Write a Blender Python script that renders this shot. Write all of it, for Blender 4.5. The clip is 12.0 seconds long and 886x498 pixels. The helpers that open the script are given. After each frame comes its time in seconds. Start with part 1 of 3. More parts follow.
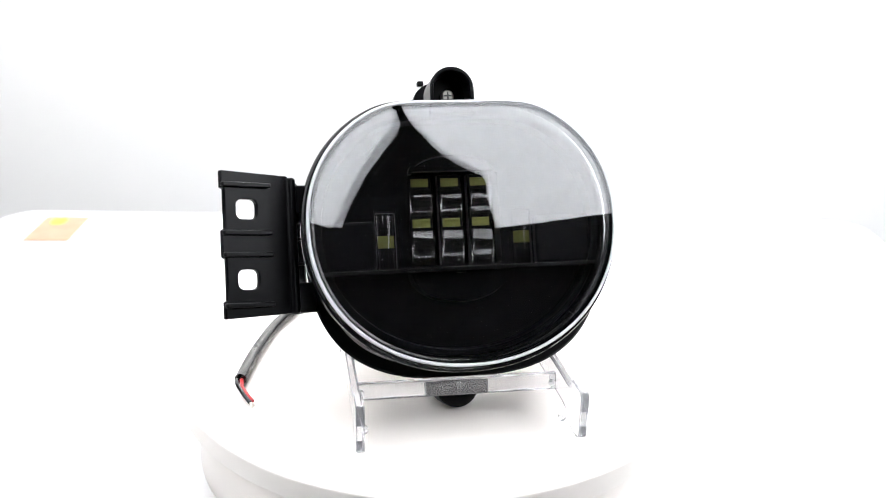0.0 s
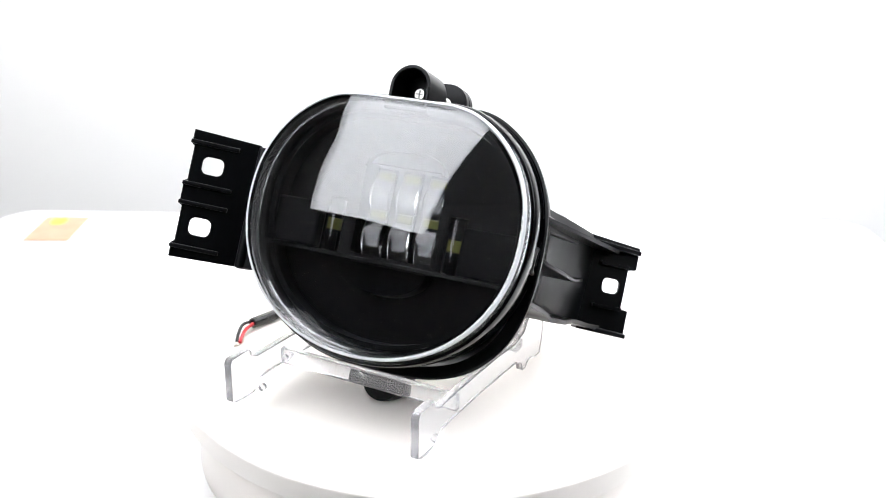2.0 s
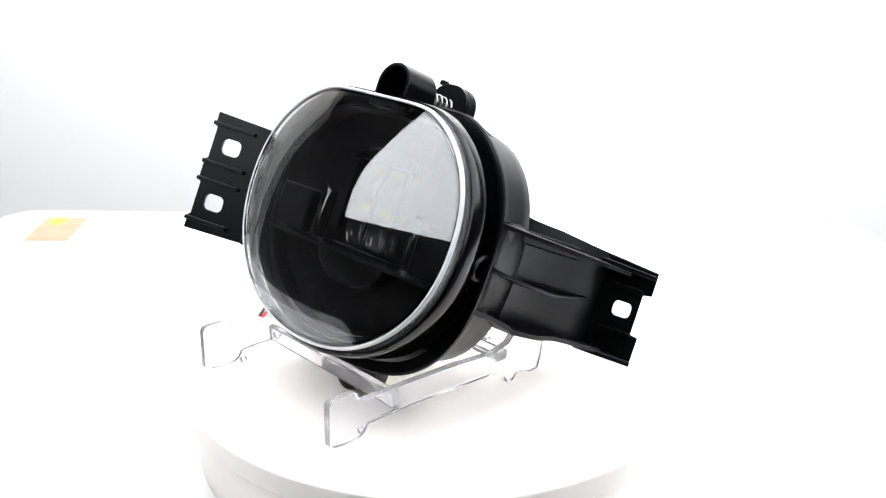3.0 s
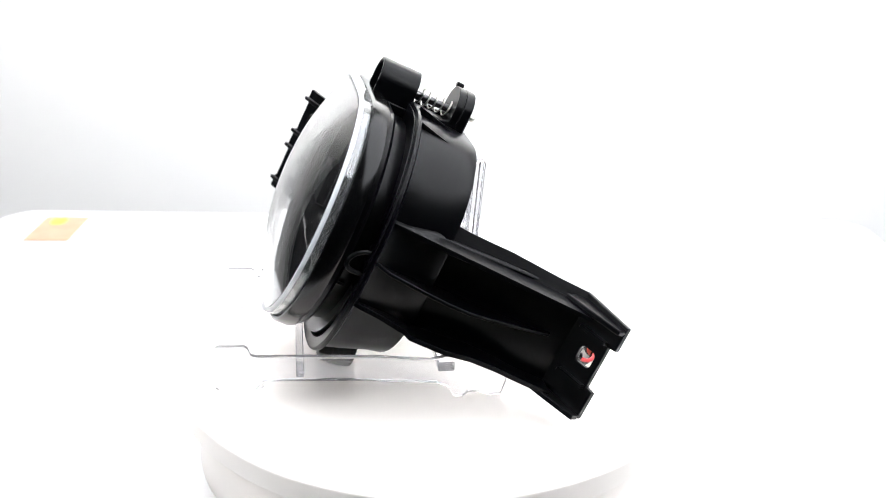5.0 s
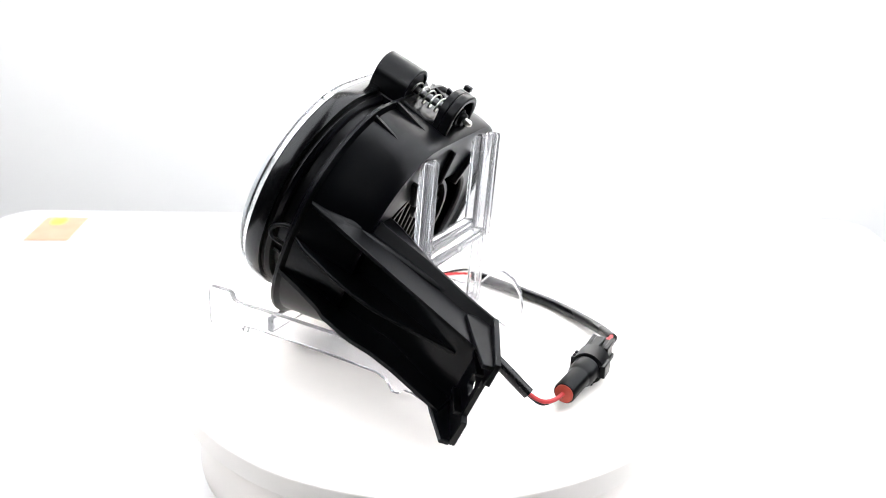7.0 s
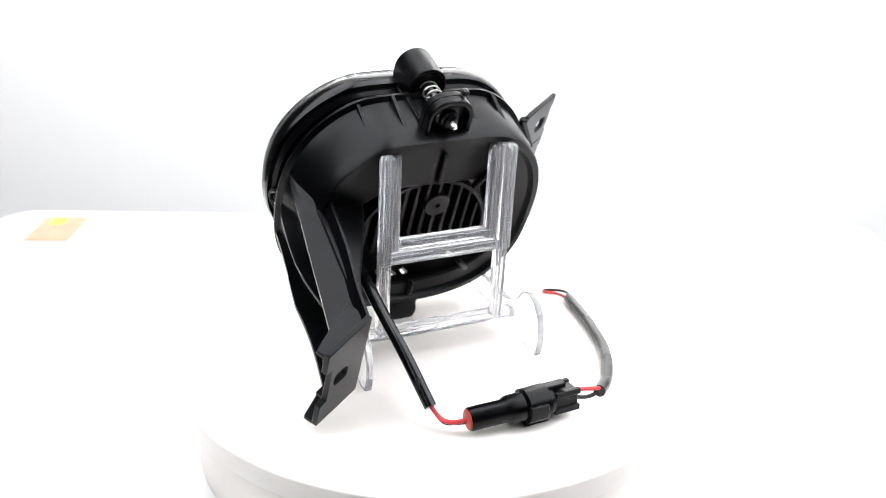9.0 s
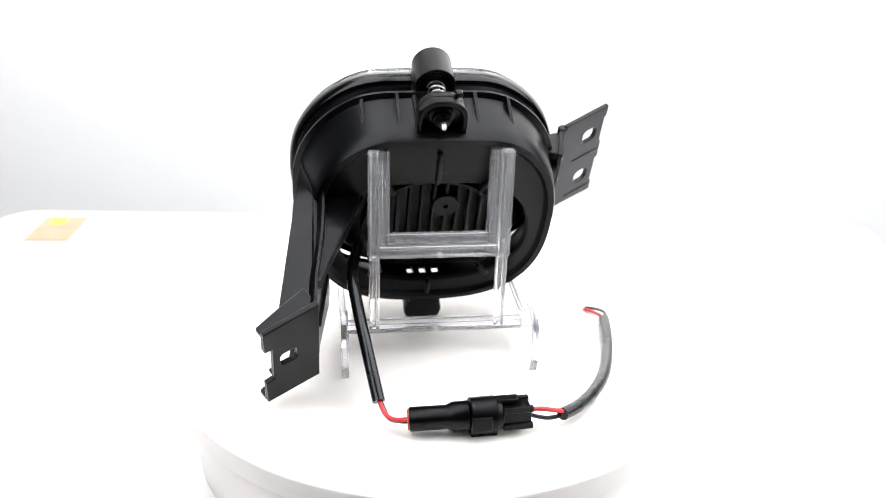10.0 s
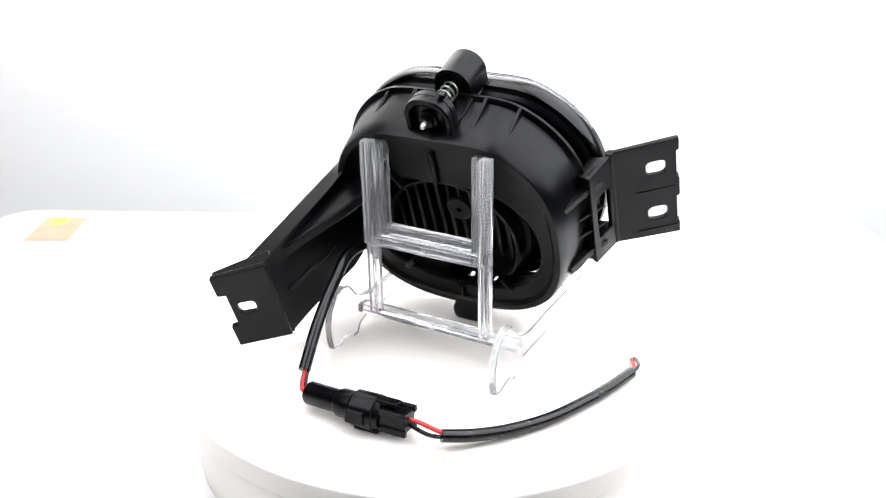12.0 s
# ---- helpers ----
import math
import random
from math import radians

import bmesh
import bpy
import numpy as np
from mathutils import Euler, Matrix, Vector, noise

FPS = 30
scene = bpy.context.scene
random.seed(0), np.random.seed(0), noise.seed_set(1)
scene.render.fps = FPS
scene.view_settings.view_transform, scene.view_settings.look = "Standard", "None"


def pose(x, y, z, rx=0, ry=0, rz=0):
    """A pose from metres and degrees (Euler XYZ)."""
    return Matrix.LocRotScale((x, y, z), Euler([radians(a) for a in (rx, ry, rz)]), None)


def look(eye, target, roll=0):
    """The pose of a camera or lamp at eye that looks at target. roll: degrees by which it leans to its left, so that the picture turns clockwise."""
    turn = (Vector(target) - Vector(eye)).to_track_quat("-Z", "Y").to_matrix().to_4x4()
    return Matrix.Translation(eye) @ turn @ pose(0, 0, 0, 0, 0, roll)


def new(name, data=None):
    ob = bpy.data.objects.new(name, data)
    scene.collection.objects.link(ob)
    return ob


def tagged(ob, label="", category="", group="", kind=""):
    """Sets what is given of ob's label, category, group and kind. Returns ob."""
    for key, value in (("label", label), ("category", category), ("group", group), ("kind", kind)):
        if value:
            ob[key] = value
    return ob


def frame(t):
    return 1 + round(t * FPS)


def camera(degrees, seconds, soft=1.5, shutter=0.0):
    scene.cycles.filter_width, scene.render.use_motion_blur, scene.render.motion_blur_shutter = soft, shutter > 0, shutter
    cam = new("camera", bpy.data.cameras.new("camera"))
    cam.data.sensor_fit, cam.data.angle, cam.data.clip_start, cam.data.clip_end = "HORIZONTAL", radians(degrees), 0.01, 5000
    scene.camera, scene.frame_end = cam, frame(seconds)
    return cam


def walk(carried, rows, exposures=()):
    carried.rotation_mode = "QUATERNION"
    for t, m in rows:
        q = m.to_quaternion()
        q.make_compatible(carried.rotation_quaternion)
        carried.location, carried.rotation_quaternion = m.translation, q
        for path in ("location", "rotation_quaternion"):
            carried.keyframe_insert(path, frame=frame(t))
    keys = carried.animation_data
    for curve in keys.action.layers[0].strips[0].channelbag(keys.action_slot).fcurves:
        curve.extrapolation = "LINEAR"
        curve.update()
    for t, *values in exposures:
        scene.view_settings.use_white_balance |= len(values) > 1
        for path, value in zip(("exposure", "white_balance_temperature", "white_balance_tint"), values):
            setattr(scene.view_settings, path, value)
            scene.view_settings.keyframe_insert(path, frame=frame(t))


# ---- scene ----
cam = camera(48.593, 12.0, soft=0.8)
cam.data.dof.use_dof, cam.data.dof.focus_distance, cam.data.dof.aperture_fstop = True, 0.405, 12.0

# The camera stands still in front of the turntable and looks down at it.
EYE = Vector((0.00307, -0.42, 0.21306))
DOWN = radians(20.921)
VIEW = look(EYE, EYE + Vector((0, math.cos(DOWN), -math.sin(DOWN))), 1.3335)
walk(cam, [(0.0, VIEW), (12.0, VIEW)])

TABLE_Z = -0.045
FLOOR_Z = -0.79

# ---- light ----
world = bpy.data.worlds.new("room_air")
scene.world = world
world.use_nodes = True
world.node_tree.nodes["Background"].inputs[0].default_value = (0.9, 0.95, 1.0, 1)
world.node_tree.nodes["Background"].inputs[1].default_value = 0.02
SOFTBOX_POWER = 5.5
# strength of the added panel that brightens the back wall
WALL_FILL_POWER = 62.0
scene.view_settings.exposure = 0.0


# ---- materials ----
def material(name, color, rough=0.5, metal=0.0, grain=0.0, grain_scale=900.0, spread=0.0, spread_scale=40.0, rough_spread=0.0,
             transmission=0.0, ior=1.5, emit=0.0, coat=0.0, gloss=0.5, bump_dist=0.0002):
    m = bpy.data.materials.new(name)
    m.use_nodes = True
    nodes, links = m.node_tree.nodes, m.node_tree.links
    b = nodes["Principled BSDF"]
    b.inputs["Base Color"].default_value = (*color, 1)
    b.inputs["Roughness"].default_value = rough
    b.inputs["Metallic"].default_value = metal
    b.inputs["Transmission Weight"].default_value = transmission
    b.inputs["IOR"].default_value = ior
    b.inputs["Coat Weight"].default_value = coat
    b.inputs["Specular IOR Level"].default_value = gloss
    b.inputs["Coat Roughness"].default_value = 0.12
    if emit:
        b.inputs["Emission Color"].default_value = (*color, 1)
        b.inputs["Emission Strength"].default_value = emit
    coord = nodes.new("ShaderNodeTexCoord")
    if spread or rough_spread:
        wide = nodes.new("ShaderNodeTexNoise")
        wide.inputs["Scale"].default_value = spread_scale
        wide.inputs["Detail"].default_value = 6
        links.new(coord.outputs["Object"], wide.inputs["Vector"])
        if spread:
            ramp = nodes.new("ShaderNodeMapRange")
            ramp.inputs["From Min"].default_value, ramp.inputs["From Max"].default_value = 0.3, 0.7
            ramp.inputs["To Min"].default_value, ramp.inputs["To Max"].default_value = 1 - spread, 1 + spread
            links.new(wide.outputs["Fac"], ramp.inputs["Value"])
            mul = nodes.new("ShaderNodeVectorMath")
            mul.operation = "SCALE"
            mul.inputs[0].default_value = color
            links.new(ramp.outputs["Result"], mul.inputs["Scale"])
            links.new(mul.outputs["Vector"], b.inputs["Base Color"])
        if rough_spread:
            rr = nodes.new("ShaderNodeMapRange")
            rr.inputs["From Min"].default_value, rr.inputs["From Max"].default_value = 0.3, 0.7
            rr.inputs["To Min"].default_value = max(0.02, rough - rough_spread)
            rr.inputs["To Max"].default_value = min(1, rough + rough_spread)
            links.new(wide.outputs["Fac"], rr.inputs["Value"])
            links.new(rr.outputs["Result"], b.inputs["Roughness"])
    if grain:
        fine = nodes.new("ShaderNodeTexNoise")
        fine.inputs["Scale"].default_value = grain_scale
        fine.inputs["Detail"].default_value = 3
        links.new(coord.outputs["Object"], fine.inputs["Vector"])
        bump = nodes.new("ShaderNodeBump")
        bump.inputs["Strength"].default_value = grain
        bump.inputs["Distance"].default_value = bump_dist
        links.new(fine.outputs["Fac"], bump.inputs["Height"])
        links.new(bump.outputs["Normal"], b.inputs["Normal"])
    return m


PLASTIC = material("black_moulded_plastic", (0.001, 0.0011, 0.0016), 0.29, gloss=0.17, grain=0.025, grain_scale=2200, spread=0.1, spread_scale=60, rough_spread=0.0, bump_dist=0.0001)
PLASTIC_GLOSS = material("glossy_black_plastic", (0.0016, 0.0017, 0.002), 0.18, gloss=0.3, grain=0.04, grain_scale=1500, rough_spread=0.05, spread=0.1, bump_dist=0.0001)
INNER = material("dark_reflector_plastic", (0.0014, 0.0015, 0.002), 0.34, gloss=0.08, grain=0.2, grain_scale=1800, spread=0.1, bump_dist=0.0001)
CAST = material("black_cast_aluminium", (0.002, 0.002, 0.0023), 0.36, gloss=0.16, grain=0.5, grain_scale=1600, spread=0.15)
CLEAR = material("clear_polycarbonate", (1, 1, 1), 0.015, transmission=1.0, ior=1.72)
OPTIC = material("clear_led_optic", (0.95, 0.96, 0.98), 0.01, transmission=1.0, ior=1.62)
ACRYLIC = material("clear_acrylic", (0.985, 0.985, 1.0), 0.0, transmission=0.9, ior=1.42)
# The clear rim's bright glint is put into this white, nearly opaque colour.
EDGE_GLINT = material("lens_edge_glint", (0.86, 0.87, 0.89), 0.15, transmission=0.2, ior=1.5)
FLANGE = material("clear_lens_flange", (0.97, 0.975, 0.985), 0.03, transmission=0.93, ior=1.5)
STEEL = material("zinc_plated_steel", (0.55, 0.54, 0.5), 0.28, metal=1.0, grain=0.2, spread=0.1)
DARK_STEEL = material("dark_spring_steel", (0.12, 0.12, 0.12), 0.3, metal=1.0, grain=0.2)
PHOSPHOR = material("yellow_led_phosphor", (0.15, 0.155, 0.03), 0.6, grain=0.2, spread=0.1, spread_scale=400)
RUBBER = material("black_cable_jacket", (0.0035, 0.0035, 0.004), 0.25, gloss=0.4, grain=0.1, grain_scale=1500, rough_spread=0.08, spread=0.15)
RED = material("red_wire_insulation", (0.55, 0.025, 0.03), 0.4, grain=0.1, spread=0.1)
SEAL = material("red_rubber_seal", (0.45, 0.05, 0.025), 0.5, grain=0.2, spread=0.1)
COPPER = material("tinned_copper_strands", (0.75, 0.68, 0.62), 0.35, metal=1.0, grain=0.6, grain_scale=3000)
WHITE = material("white_glossy_laminate", (0.8, 0.8, 0.8), 0.35, grain=0.05, grain_scale=500, spread=0.02, rough_spread=0.08)
CREAM = material("warm_white_plastic", (0.93, 0.875, 0.82), 0.4, grain=0.08, grain_scale=700, spread=0.02, rough_spread=0.06)
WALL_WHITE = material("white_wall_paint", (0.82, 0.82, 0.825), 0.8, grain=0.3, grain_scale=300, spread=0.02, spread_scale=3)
# nearly black, so that the unseen sides of the room reflect dark
UNSEEN_DARK = material("unseen_dark_wall", (0.035, 0.035, 0.037), 0.85, grain=0.3, grain_scale=300, spread=0.06, spread_scale=3)
FLOOR_GREY = material("grey_floor_vinyl", (0.05, 0.049, 0.047), 0.6, grain=0.2, grain_scale=200, spread=0.12, spread_scale=6)
PAPER = material("tan_card", (0.34, 0.23, 0.15), 0.7, grain=0.2, spread=0.12, spread_scale=60)
YELLOW = material("yellow_ink", (0.58, 0.5, 0.035), 0.6, grain=0.1, spread=0.05)
CLOTH = material("black_softbox_cloth", (0.02, 0.02, 0.02), 0.9, grain=0.5, grain_scale=500)
DIFFUSER = material("lit_softbox_diffuser", (0.93, 0.955, 1.0), 0.6, emit=SOFTBOX_POWER)
def hot_centre(m, strength):
    """The lamp behind the cloth shows as a brighter middle."""
    nodes, links = m.node_tree.nodes, m.node_tree.links
    coord, length, ramp = nodes.new("ShaderNodeTexCoord"), nodes.new("ShaderNodeVectorMath"), nodes.new("ShaderNodeMapRange")
    length.operation = "LENGTH"
    shift = nodes.new("ShaderNodeVectorMath")
    shift.operation, shift.inputs[1].default_value = "SUBTRACT", (0.5, 0.5, 0.3)
    ramp.interpolation_type = "SMOOTHSTEP"
    ramp.inputs["From Min"].default_value, ramp.inputs["From Max"].default_value = 0.0, 0.6
    ramp.inputs["To Min"].default_value, ramp.inputs["To Max"].default_value = 1.4 * strength, 0.68 * strength
    links.new(coord.outputs["Generated"], shift.inputs[0])
    links.new(shift.outputs["Vector"], length.inputs[0])
    links.new(length.outputs["Value"], ramp.inputs["Value"])
    links.new(ramp.outputs["Result"], nodes["Principled BSDF"].inputs["Emission Strength"])


hot_centre(DIFFUSER, SOFTBOX_POWER)
LIGHT_PANEL = material("lit_wall_fill_diffuser", (1.0, 0.99, 0.98), 0.6, emit=WALL_FILL_POWER)
METAL_LEG = material("grey_powder_coated_steel", (0.3, 0.3, 0.31), 0.45, metal=0.4, grain=0.2, spread=0.05)


# ---- mesh helpers: lengths in millimetres ----
def part(name, bm, mat, parent=None, label="", m=None, bevel=0.0, sharp=38, smooth=True):
    """One mesh object from a bmesh in millimetres, under a thing or a part."""
    bmesh.ops.scale(bm, vec=(0.001,) * 3, verts=bm.verts)
    bmesh.ops.recalc_face_normals(bm, faces=bm.faces)
    me = bpy.data.meshes.new(name)
    bm.to_mesh(me)
    bm.free()
    me.materials.append(mat)
    if smooth:
        me.polygons.foreach_set("use_smooth", [True] * len(me.polygons))
        me.set_sharp_from_angle(angle=radians(sharp))
    ob = new(name, me)
    if parent:
        ob.parent = parent
    if m is not None:
        ob.matrix_basis = m
    if label:
        ob["label"] = label
    if bevel:
        mod = ob.modifiers.new("worn_edges", "BEVEL")
        mod.width, mod.segments, mod.limit_method, mod.angle_limit = bevel / 1000, 2, "ANGLE", radians(50)
    return ob


def empty(name, label, category, group="", m=None):
    ob = new(name)
    ob.empty_display_size = 0.02
    if m is not None:
        ob.matrix_basis = m
    return tagged(ob, label, category, group)


def oval(a, top, bottom, cx=0.0, cz=-10.0, n_up=2.22, n_low=2.1, count=112):
    """A closed oval in x and z: half width a, from bottom to a flat top, with squarer shoulders for a larger n."""
    out = []
    for i in range(count):
        t = 2 * math.pi * i / count
        c, s = math.cos(t), math.sin(t)
        n, b = (n_up, 1.08 * (top - cz)) if s >= 0 else (n_low, cz - bottom)
        r = (abs(c) ** n + abs(s) ** n) ** (-1 / n)
        z = b * r * s
        if s >= 0:
            # the crown is cut off flat, with a soft turn into the shoulders
            k = 0.025 * (top - cz)
            z = -k * math.log(math.exp(-z / k) + math.exp(-(top - cz) / k))
            z = max(z, 0.0) if abs(s) > 1e-9 else 0.0
        out.append((cx + a * r * c, cz + z))
    return out


def loft(rings, closed=False, cap_start=False, cap_end=False, bm=None):
    bm = bm or bmesh.new()
    rows = [[bm.verts.new(p) for p in ring] for ring in rings]
    pairs = list(zip(rows, rows[1:] + (rows[:1] if closed else [])))
    if not closed:
        pairs = list(zip(rows, rows[1:]))
    for r, q in pairs:
        n = len(r)
        for i in range(n):
            bm.faces.new((r[i], r[(i + 1) % n], q[(i + 1) % n], q[i]))
    if cap_start:
        bm.faces.new(rows[0])
    if cap_end:
        bm.faces.new(rows[-1])
    return bm


def at_y(loop, y):
    return [(x, y, z) for x, z in loop]


def block(x0, x1, y0, y1, z0, z1, bm=None):
    bm = bm or bmesh.new()
    ring = lambda z: [(x0, y0, z), (x1, y0, z), (x1, y1, z), (x0, y1, z)]
    return loft([ring(z0), ring(z1)], cap_start=True, cap_end=True, bm=bm)


def plate(outer, holes, thick, place, bm=None):
    """A flat plate with holes. Its outline lies in u, v; place(u, v, w) gives the point in space, w being the depth."""
    bm = bm or bmesh.new()
    tops, edges, loops = [], [], []
    for loop in [outer] + list(holes):
        vs = [bm.verts.new((u, v, 0)) for u, v in loop]
        loops.append(vs)
        edges += [bm.edges.new((vs[i], vs[(i + 1) % len(vs)])) for i in range(len(vs))]
    made = bmesh.ops.triangle_fill(bm, use_beauty=True, use_dissolve=False, edges=edges, normal=(0, 0, 1))
    faces = [f for f in made["geom"] if isinstance(f, bmesh.types.BMFace)]
    twin = {v: bm.verts.new((v.co.x, v.co.y, thick)) for vs in loops for v in vs}
    for f in faces:
        bm.faces.new([twin[v] for v in reversed(f.verts)])
    for vs in loops:
        for i in range(len(vs)):
            a, b = vs[i], vs[(i + 1) % len(vs)]
            bm.faces.new((a, b, twin[b], twin[a]))
    for v in [v for vs in loops for v in vs]:
        twin[v].co = place(v.co.x, v.co.y, thick)
        v.co = place(v.co.x, v.co.y, 0)
    return bm


def round_rect(cx, cy, w, h, r, k=5):
    out = []
    for sx, sy, start in ((1, 1, 0), (-1, 1, 90), (-1, -1, 180), (1, -1, 270)):
        for i in range(k + 1):
            t = radians(start + 90 * i / k)
            out.append((cx + sx * (w / 2 - r) + r * math.cos(t), cy + sy * (h / 2 - r) + r * math.sin(t)))
    return out


def circle(cx, cy, r, count=32):
    return [(cx + r * math.cos(2 * math.pi * i / count), cy + r * math.sin(2 * math.pi * i / count)) for i in range(count)]


def spline(points, steps=10):
    """A smooth line through the points."""
    p = [Vector(q) for q in points]
    p = [2 * p[0] - p[1]] + p + [2 * p[-1] - p[-2]]
    out = []
    for i in range(1, len(p) - 2):
        for k in range(steps):
            t = k / steps
            a, b, c, d = p[i - 1:i + 3]
            out.append(0.5 * ((2 * b) + (c - a) * t + (2 * a - 5 * b + 4 * c - d) * t * t + (3 * b - a - 3 * c + d) * t ** 3))
    out.append(p[-2])
    return out


def sweep(path, radius, sides=16, caps=True, bm=None):
    """A round tube along a path; radius is a number or one for each point."""
    path = [Vector(q) for q in path]
    rings, up = [], Vector((0.13, 0.21, 0.97))
    for i, q in enumerate(path):
        way = (path[min(i + 1, len(path) - 1)] - path[max(i - 1, 0)]).normalized()
        side = way.cross(up)
        side = side.normalized() if side.length > 1e-6 else way.orthogonal().normalized()
        up = side.cross(way).normalized()
        r = radius[i] if isinstance(radius, (list, tuple)) else radius
        rings.append([q + r * (math.cos(2 * math.pi * k / sides) * side + math.sin(2 * math.pi * k / sides) * up) for k in range(sides)])
    return loft(rings, cap_start=caps, cap_end=caps, bm=bm)


def turned(profile, x, z, count=40, cap_start=True, cap_end=True, bm=None):
    """A turned body about an axis along y: profile of (y, radius)."""
    return loft([[(x + r * math.cos(2 * math.pi * k / count), y, z + r * math.sin(2 * math.pi * k / count)) for k in range(count)]
                 for y, r in profile], cap_start=cap_start, cap_end=cap_end, bm=bm)


def flat_below(bm, z):
    """Flattens the underside of a mesh, keeping its wall about 1.5 mm thick."""
    for v in bm.verts:
        if v.co.z < z:
            v.co.z = z + 0.02 * (v.co.z - z)


# ---- room ----
def room():
    def slab(name, x0, x1, y0, y1, z0, z1, mat, label):
        ob = part(name, block(x0, x1, y0, y1, z0, z1), mat, smooth=False)
        return tagged(ob, label, "room", kind="structure")
    f = FLOOR_Z * 1000
    slab("floor", -2200, 2200, -2200, 1500, f - 50, f, FLOOR_GREY, "plain grey floor of the room")
    slab("wall_north", -2200, 2200, 1400, 1500, f, 1810, WALL_WHITE, "bright white wall behind the table")
    # Unseen walls and ceiling, added nearly black to keep the lamp's reflections dark.
    slab("wall_south", -2200, 2200, -2300, -2200, f, 1810, UNSEEN_DARK, "unseen dark wall facing the table, keeps reflections black")
    slab("wall_west", -2300, -2200, -2200, 1500, f, 1810, UNSEEN_DARK, "unseen dark side wall, keeps reflections black")
    slab("wall_east", 2200, 2300, -2200, 1500, f, 1810, UNSEEN_DARK, "unseen dark side wall, keeps reflections black")
    slab("ceiling", -2300, 2300, -2300, 1500, 1810, 1860, UNSEEN_DARK, "unseen dark ceiling, keeps reflections black")


def table():
    m = pose(0.0105, 0, TABLE_Z, 0, 0, 1.9)
    t = empty("table", "white glossy table with rounded corners", "table", m=m)
    bm = plate(round_rect(0, 93, 684, 474, 26), [], 22, lambda u, v, w: (u, v, -w))
    part("tabletop", bm, WHITE, t, bevel=3)
    for sx in (-1, 1):
        for y in (-105, 285):
            part("leg", block(sx * 300 - 18, sx * 300 + 18, y - 18, y + 18, FLOOR_Z * 1000 - TABLE_Z * 1000, -22), METAL_LEG, t, bevel=2)


def card():
    m = pose(-0.2912, 0.2782, TABLE_Z + 0.0002, 0, 0, 1.9)
    c = empty("card", "tan paper card with a yellow mark lying on the table", "card", m=m)
    part("sheet", plate(round_rect(1.5, 0, 33, 54, 1.5), [], 0.6, lambda u, v, w: (u, v, 0.6 - w)), PAPER, c)
    part("mark", plate(round_rect(-2.5, 16, 11, 15, 4), [], 0.3, lambda u, v, w: (u, v, 0.9 - w)), YELLOW, c, "round yellow printed mark")


def softbox(m, edge, flip):
    """A many-sided softbox: its outline in across and up, from its lower inner corner; it hangs from the ceiling."""
    s = empty("softbox", "softbox lit white, in a black cloth shell hung from the ceiling", "softbox", "softboxes beside the camera", m=m)
    outline = [(flip * u, w) for u, w in edge]
    cu, cw = sum(p[0] for p in outline) / len(outline), sum(p[1] for p in outline) / len(outline)
    ring = lambda grow, y: [(cu + (u - cu) * grow, y, cw + (w - cw) * grow) for u, w in outline]
    part("diffuser", loft([ring(0.995, -4), ring(0.995, 0)], cap_start=True, cap_end=True), DIFFUSER, s, "glowing white diffuser", smooth=False)
    part("shell", loft([ring(1.0, -5), ring(1.0, 3), ring(0.3, 300), ring(0.27, 300), ring(0.98, 4), ring(0.997, -5)], closed=True), CLOTH, s, smooth=False)
    top = m @ Vector((cu / 1000, 0.29, cw / 1000)) * 1000
    part("hanger", sweep([(top.x, top.y, top.z), (top.x, top.y, 1812)], 12, 12), CLOTH, s, m=m.inverted())
    return s


# ---- turntable ----
def turntable():
    t = empty("turntable", "round white motorised display turntable with a warm white rim", "turntable", m=pose(0, 0, TABLE_Z))
    zt = -TABLE_Z * 1000
    ring = lambda r, z: [(r * math.cos(2 * math.pi * k / 160), r * math.sin(2 * math.pi * k / 160), z) for k in range(160)]
    disc = part("disc", loft([ring(115.6, zt - 11.4), ring(118.0, zt - 10.4), ring(118.8, zt - 1.2), ring(118.2, zt - 0.3), ring(116.6, zt)], cap_start=True, cap_end=True), CREAM, t, sharp=50)
    part("base", loft([ring(109, 0), ring(111, 2), ring(109.5, zt - 19), ring(107, zt - 14.5), ring(103, zt - 11.8)], cap_start=True, cap_end=True), CREAM, t, sharp=50)
    return t, disc


